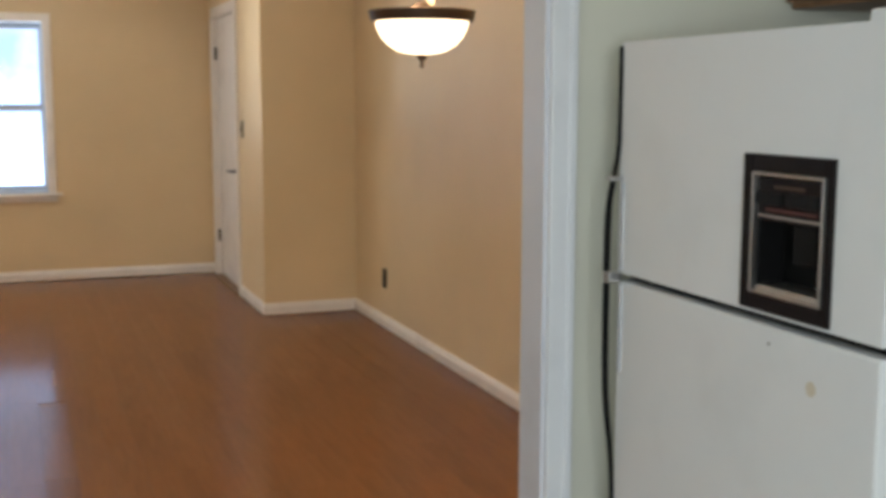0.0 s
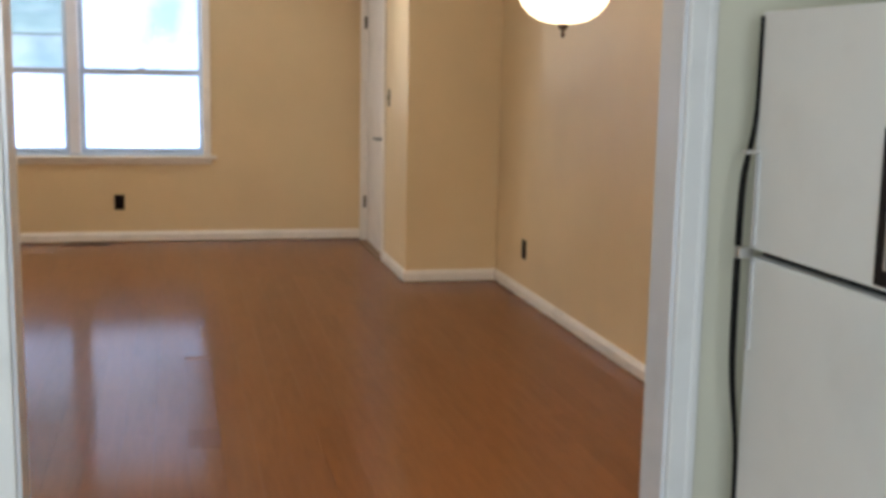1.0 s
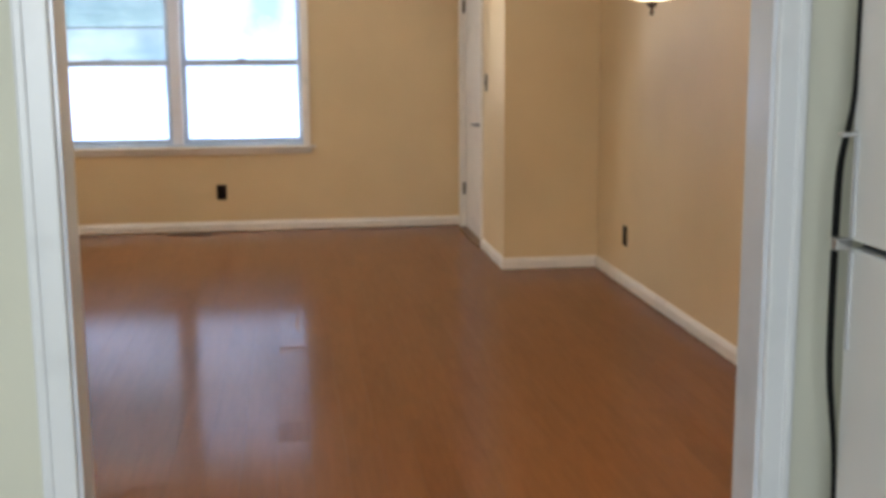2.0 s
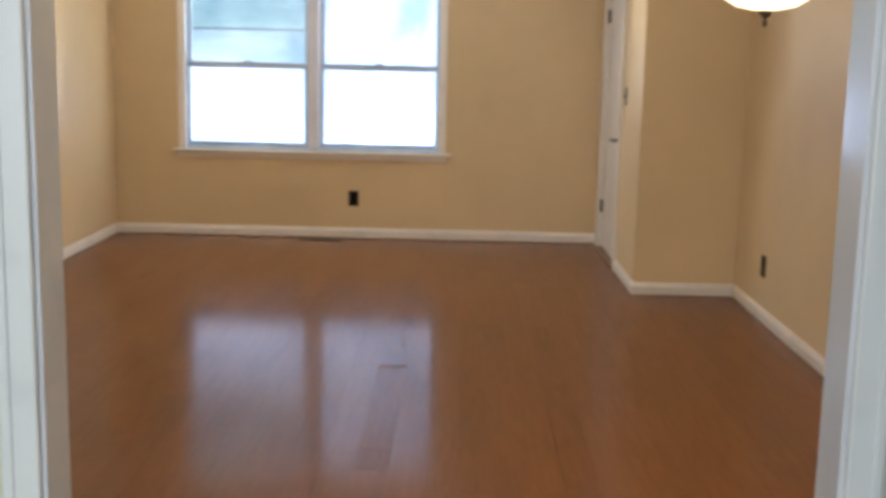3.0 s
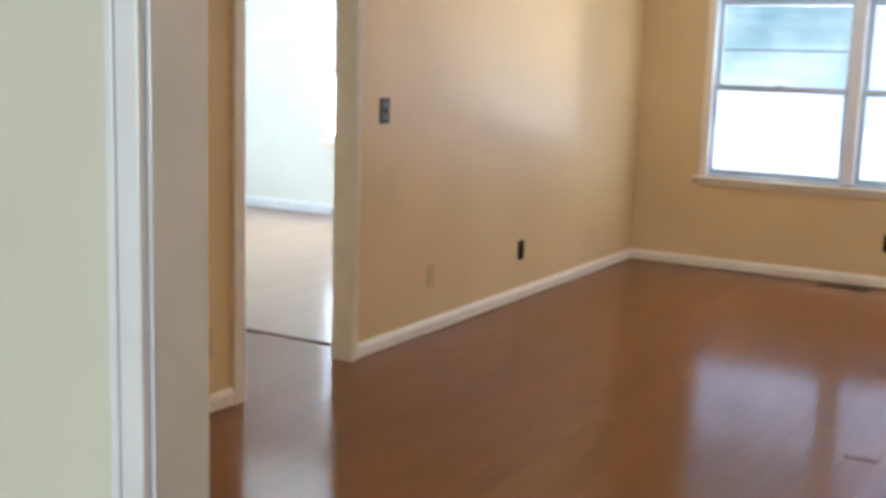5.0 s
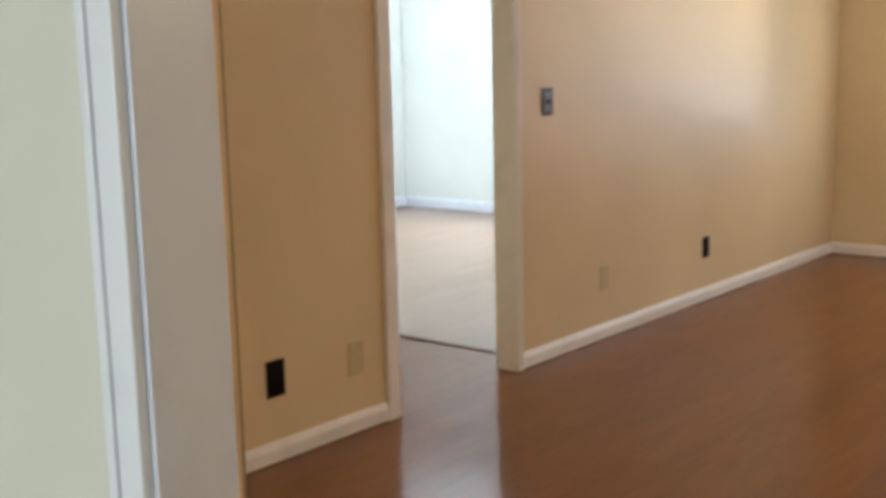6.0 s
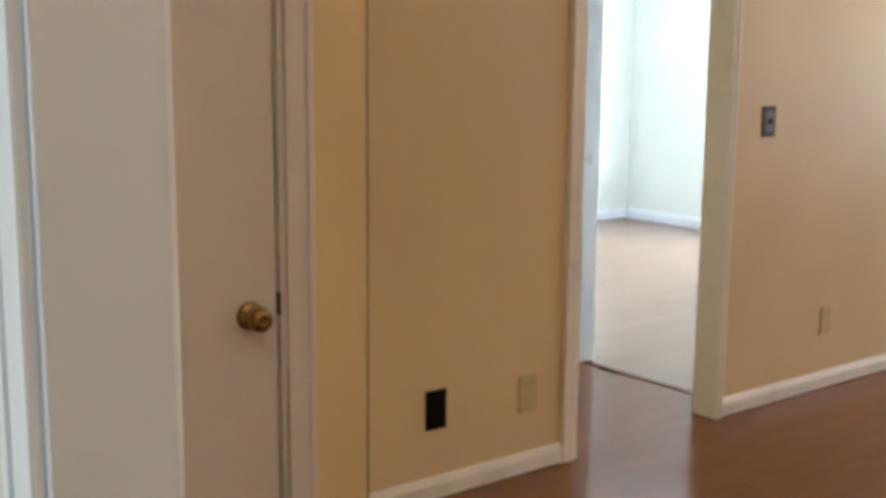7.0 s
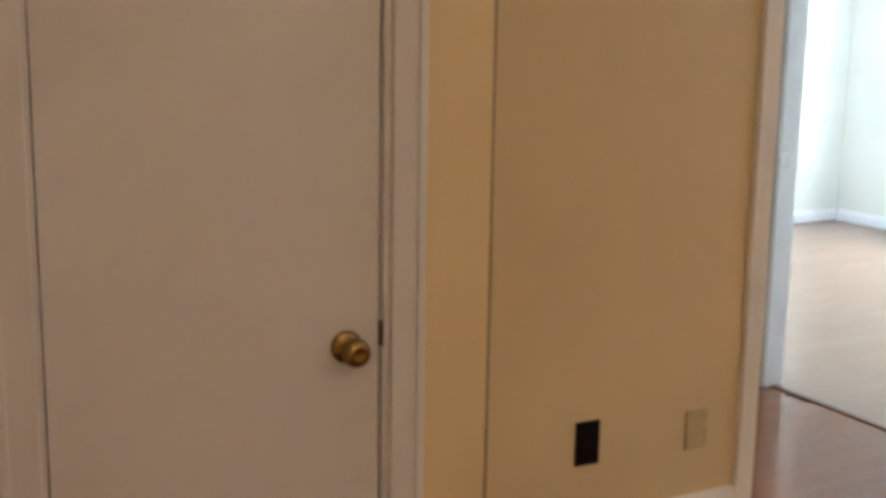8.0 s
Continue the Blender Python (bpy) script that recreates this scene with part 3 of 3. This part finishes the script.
for ring in (((0, 0), (1, 0), (2, 0), (3, 0), (3, 1), (3, 2), (3, 3), (2, 3), (1, 3), (0, 3), (0, 2), (0, 1)), ((1, 1), (2, 1), (2, 2), (1, 2))):
    for p, q in zip(ring, ring[1:] + ring[:1]):
        fz.faces.new((grid[(*p, 0)], grid[(*q, 0)], grid[(*q, 1)], grid[(*p, 1)]))
rim_edges = [e for e in fz.edges if e.calc_face_angle(0) > 1.0 ]
bmesh.ops.recalc_face_normals(fz, faces=fz.faces[:])
bmesh.ops.bevel(fz, geom=rim_edges, offset=0.004, segments=2, affect="EDGES")
freezer = part("freezer_door", fz, APPLIANCE, fridge)
part("fridge_door", box(bmesh.new(), FX, FX + 0.065, FY0, FY1, 0.09, SPLIT - 0.008, 0.006), APPLIANCE, fridge)
part("gasket", box(bmesh.new(), FX + 0.0655, FX + 0.0745, FY0 + 0.006, FY1 - 0.006, 0.09, FTOP - 0.012), BLACK, fridge, "dark rubber door gasket")
# Black filler put in for the darkness inside the door gap.
part("door_gap_shade", box(bmesh.new(), FX + 0.026, FX + 0.064, FY0 + 0.004, FY1 - 0.004, SPLIT - 0.0078, SPLIT + 0.0078), BLACK, fridge, "dark strip for the shaded gap between the doors")
part("foot_grille", box(bmesh.new(), FX + 0.03, FX + 0.06, FY0 + 0.01, FY1 - 0.01, 0.0, 0.08, 0.003), BLACK, fridge)
disp = part("dispenser_frame", bmesh.new(), BLACK_TRIM, fridge, "dark brown ice dispenser frame")
db = bmesh.new()
for a, b, c, d in ((DY0, DY0 + 0.016, DZ0, DZ1), (DY1 - 0.028, DY1, DZ0, DZ1), (DY0 + 0.016, DY1 - 0.028, DZ0, DZ0 + 0.028), (DY0 + 0.016, DY1 - 0.028, DZ1 - 0.028, DZ1)):
    box(db, FX - 0.006, FX + 0.02, a, b, c, d, 0.003)
db.to_mesh(disp.data)
db.free()
IY0, IY1, IZ0, IZ1 = DY0 + 0.016, DY1 - 0.028, DZ0 + 0.028, DZ1 - 0.028
lip = bmesh.new()
for a, b, c, d in ((IY0, IY0 + 0.005, IZ0, IZ1), (IY1 - 0.005, IY1, IZ0, IZ1), (IY0 + 0.005, IY1 - 0.005, IZ0, IZ0 + 0.005), (IY0 + 0.005, IY1 - 0.005, IZ1 - 0.005, IZ1)):
    box(lip, FX - 0.009, FX + 0.004, a, b, c, d, 0.001)
part("chrome_lip", lip, STEEL, disp, "thin chrome edging")
cavity = bmesh.new()
box(cavity, FX + 0.055, FX + 0.062, IY0, IY1, IZ0, IZ1)
for a, b, c, d in ((IY0 - 0.002, IY0 + 0.004, IZ0, IZ1), (IY1 - 0.004, IY1 + 0.002, IZ0, IZ1), (IY0, IY1, IZ0 - 0.002, IZ0 + 0.004)):
    box(cavity, FX + 0.004, FX + 0.055, a, b, c, d)
part("recess", cavity, BLACK, disp, "black dispenser recess")
panel = part("control_panel", box(bmesh.new(), FX - 0.002, FX + 0.03, IY0 + 0.006, IY1 - 0.006, IZ1 - 0.075, IZ1 - 0.008, 0.002), BLACK_TRIM, disp, "dark control panel")
part("print_bar", box(bmesh.new(), FX - 0.0035, FX - 0.001, IY0 + 0.05, IY1 - 0.05, IZ1 - 0.024, IZ1 - 0.019), VENT, disp)
for i in range(2):
    a = IY0 + 0.018 + i * 0.082
    part("button", box(bmesh.new(), FX - 0.006, FX, a, a + 0.07, IZ1 - 0.05, IZ1 - 0.03, 0.002), BLACK, disp)
part("print_bar", box(bmesh.new(), FX - 0.0035, FX - 0.001, IY0 + 0.02, IY1 - 0.03, IZ1 - 0.060, IZ1 - 0.055), RED, disp)
part("trim_line", box(bmesh.new(), FX - 0.0035, FX - 0.001, IY0 + 0.012, IY1 - 0.012, IZ1 - 0.070, IZ1 - 0.066), STEEL, disp)
part("drip_tray", box(bmesh.new(), FX - 0.004, FX + 0.05, IY0 + 0.012, IY1 - 0.012, IZ0 + 0.004, IZ0 + 0.014, 0.003), STEEL, disp, "grey drip tray")
part("ice_lever", box(bmesh.new(), FX + 0.03, FX + 0.045, (IY0 + IY1) / 2 - 0.03, (IY0 + IY1) / 2 + 0.03, IZ0 + 0.05, IZ1 - 0.08, 0.004), BLACK, disp)


def handle(z_in, z_out, bow):
    """A long dark handle that swells outwards towards the split between the doors."""
    bm = bmesh.new()
    steps = 22
    rows = []
    for i in range(steps + 1):
        u = i / steps
        z = z_in + (z_out - z_in) * u
        d = 0.002 + bow * (1 / (1 + math.exp(-(u - 0.58) * 16)))
        w = 0.004
        rows.append([bm.verts.new((FX - d - k, y, z)) for k, y in ((0, FY1 + 0.002), (0.004, FY1 + 0.001), (0.004, FY1 - w), (0, FY1 - w - 0.002), (-0.003 - d * 0.2, FY1 - w), (-0.003 - d * 0.2, FY1))])
    for a, b in zip(rows, rows[1:]):
        for i in range(6):
            bm.faces.new((a[i], a[(i + 1) % 6], b[(i + 1) % 6], b[i]))
    bm.faces.new(list(reversed(rows[0])))
    bm.faces.new(rows[-1])
    return bm


part("freezer_handle", handle(FTOP - 0.008, SPLIT + 0.012, 0.026), HANDLE, fridge, "long black handle")
part("fridge_handle", handle(0.35, SPLIT - 0.012, 0.026), HANDLE, fridge, "long black handle")
for z0, z1 in ((SPLIT + 0.014, SPLIT + 0.186), (SPLIT - 0.190, SPLIT - 0.014)):
    part("finger_grip", box(bmesh.new(), FX - 0.004, FX + 0.001, FY1 - 0.021, FY1 - 0.009, z0, z1, 0.0015), GRIP, fridge, "grey plastic finger grip beside the handle")
part("handle_clip", box(bmesh.new(), FX - 0.031, FX - 0.001, FY1 - 0.018, FY1 + 0.004, SPLIT - 0.011, SPLIT + 0.011, 0.003), STEEL, fridge, "chrome handle end")
part("handle_clip", box(bmesh.new(), FX - 0.028, FX + 0.001, FY1 - 0.016, FY1 + 0.003, SPLIT + 0.188, SPLIT + 0.196, 0.002), STEEL, fridge)
part("hinge_cover", box(bmesh.new(), FX + 0.01, FX + 0.09, FY0 + 0.01, FY0 + 0.07, FTOP - 0.01, FTOP + 0.018, 0.006), APPLIANCE, fridge)
part("scuff", turned(bmesh.new(), [(0.012, -0.0006), (0.009, 0.0004)], (FX, -1.895, 0.997), "x", 11), SCUFF, fridge, "small beige scuff")
part("scuff", turned(bmesh.new(), [(0.0028, -0.0006), (0.002, 0.0004)], (FX, -1.79, 1.045), "x", 9), GREY_PLATE, fridge, "small dark chip")

cab = thing("wall_cabinet", (4.02, -1.65, 1.617), "brown oak kitchen wall cabinet above the refrigerator", "cabinet")
part("body", box(bmesh.new(), 3.87, 4.198, -2.10, -1.18, 1.617, 2.40, 0.003), CABINET, cab)
for y0, y1 in ((-2.09, -1.645), (-1.635, -1.19)):
    d = part("door", box(bmesh.new(), 3.848, 3.869, y0, y1, 1.63, 2.385, 0.004), CABINET, cab)
    part("raised_panel", box(bmesh.new(), 3.842, 3.849, y0 + 0.06, y1 - 0.06, 1.695, 2.32, 0.005), CABINET, d)


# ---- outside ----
# Glowing panel; the blown-out daylight is put into its colour, strongest low down.
back, on, ob_ = material("glowing_distance")
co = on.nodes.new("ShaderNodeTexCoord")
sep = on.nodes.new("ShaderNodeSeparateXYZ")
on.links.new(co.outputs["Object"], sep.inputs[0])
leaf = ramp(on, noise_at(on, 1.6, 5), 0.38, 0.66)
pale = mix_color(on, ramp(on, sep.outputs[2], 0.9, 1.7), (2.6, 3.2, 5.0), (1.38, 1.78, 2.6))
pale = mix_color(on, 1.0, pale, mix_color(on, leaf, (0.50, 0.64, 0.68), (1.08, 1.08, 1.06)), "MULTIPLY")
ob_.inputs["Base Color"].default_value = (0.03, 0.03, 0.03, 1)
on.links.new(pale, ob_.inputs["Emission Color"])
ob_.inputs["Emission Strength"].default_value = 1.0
structure("backdrop", box(bmesh.new(), -7.5, 5.6, 8.6, 8.7, -0.5, 3.4), back, "glowing panel for the trees and sky outside the window", "backdrop")


# ---- floor planks ----
PW, PL = 0.122, 1.21


def plank_mesh(length):
    bm = bmesh.new()
    w, e = PW / 2 - 0.00015, 0.0003
    h = length / 2 - 0.0002
    low = [bm.verts.new((x, y, -0.006)) for x, y in ((-w, -h), (w, -h), (w, h), (-w, h))]
    mid = [bm.verts.new((x, y, -0.0009)) for x, y in ((-w, -h), (w, -h), (w, h), (-w, h))]
    top = [bm.verts.new((x, y, 0.0)) for x, y in ((-w + e, -h + e), (w - e, -h + e), (w - e, h - e), (-w + e, h - e))]
    for a, b in ((low, mid), (mid, top)):
        for i in range(4):
            bm.faces.new((a[i], a[(i + 1) % 4], b[(i + 1) % 4], b[i]))
    bm.faces.new(top)
    me = bpy.data.meshes.new("plank")
    bm.to_mesh(me)
    bm.free()
    me.materials.append(FLOOR)
    return me


whole = plank_mesh(PL)
cut = {}
rng = random.Random(4)
bed = bmesh.new()


def rows_of(x0, x1, y0, y1):
    x = x0 + PW / 2
    while x - PW / 2 < x1 - 0.02:
        y = y0 - rng.choice((0.0, 0.24, 0.42, 0.61, 0.79, 0.97))
        if abs(x - 2.40) < 0.02:
            y = 2.245 - 3 * PL
        while y < y1 - 0.01:
            a, b = max(y, y0), min(y + PL, y1)
            if b - a > 0.05:
                yield x, a, b
            y += PL
        x += PW


for x, a, b in rows_of(0.022, 4.40, -1.112, 5.998):
    if x > XD and a > YX:
        continue
    if x < 0.70 and b < -0.1:
        continue
    if abs(x - 2.40) < 0.02 and abs(b - (2.245 - PL)) < 0.01:
        b = 0.89
    size = round(b - a, 2)
    if abs(size - PL) < 0.006:
        me = whole
    else:
        me = cut.setdefault(size, None) or plank_mesh(size)
        cut[size] = me
    worn = abs(x - 2.40) < 0.02 and abs(b - 2.245) < 0.01
    if worn:                           # this one has slid back, lost its shine and is pieced out at its end
        me = plank_mesh(PL - 0.11)
        me.materials[0] = FLOOR_DULL
        filler = new("plank", plank_mesh(0.217))
        filler.data.materials[0] = FLOOR_BARE
        filler.parent = floor
        filler.location = (x, 0.9995, -0.0001)
    plank = new("plank", me)
    plank.parent = floor
    plank.location = (x, (a + b) / 2, rng.uniform(-0.0002, 0.0))
    if worn:
        plank.location.y += 0.055 - 0.036

for x, a, b in rows_of(-0.1, 0.0, 0.002, 1.41):
    plank = new("plank", plank_mesh(round(b - a, 2)))
    plank.parent = floor
    plank.location = (x, (a + b) / 2, 0.0)

part("chipped_edge", box(bmesh.new(), 2.422, 2.434, 2.57, 2.92, -0.001, 0.0004), RAW_EDGE, floor, "chipped joint between planks")
part("open_joint", box(bmesh.new(), 2.341, 2.461, 2.207, 2.247, -0.0055, -0.003), RAW_EDGE, floor, "bare core showing in an open plank joint")

for x, a, b in rows_of(0.022 - 37 * PW, 0.015, 1.42, 2.43):
    plank = new("plank", plank_mesh(round(b - a, 2)))
    plank.parent = floor
    plank.location = (x, (a + b) / 2, 0.0)
for x, a, b in rows_of(0.022 - 37 * PW, -0.1, 2.45, 6.418):
    box(bed, x - PW / 2 + 0.0003, x + PW / 2 - 0.0003, a + 0.0003, b - 0.0003, -0.006, 0.0)
for a, b in ((2.452, 3.6), (3.6, 4.8), (4.8, 5.998)):
    plank = new("plank", plank_mesh(round(b - a, 3)))
    plank.parent = floor
    plank.location = (0.022 - PW / 2, (a + b) / 2, 0.0)
part("bedroom_planks", bed, FLOOR_PALE, floor, "pale beige laminate planks in the bedroom")["kind"] = "stuff"
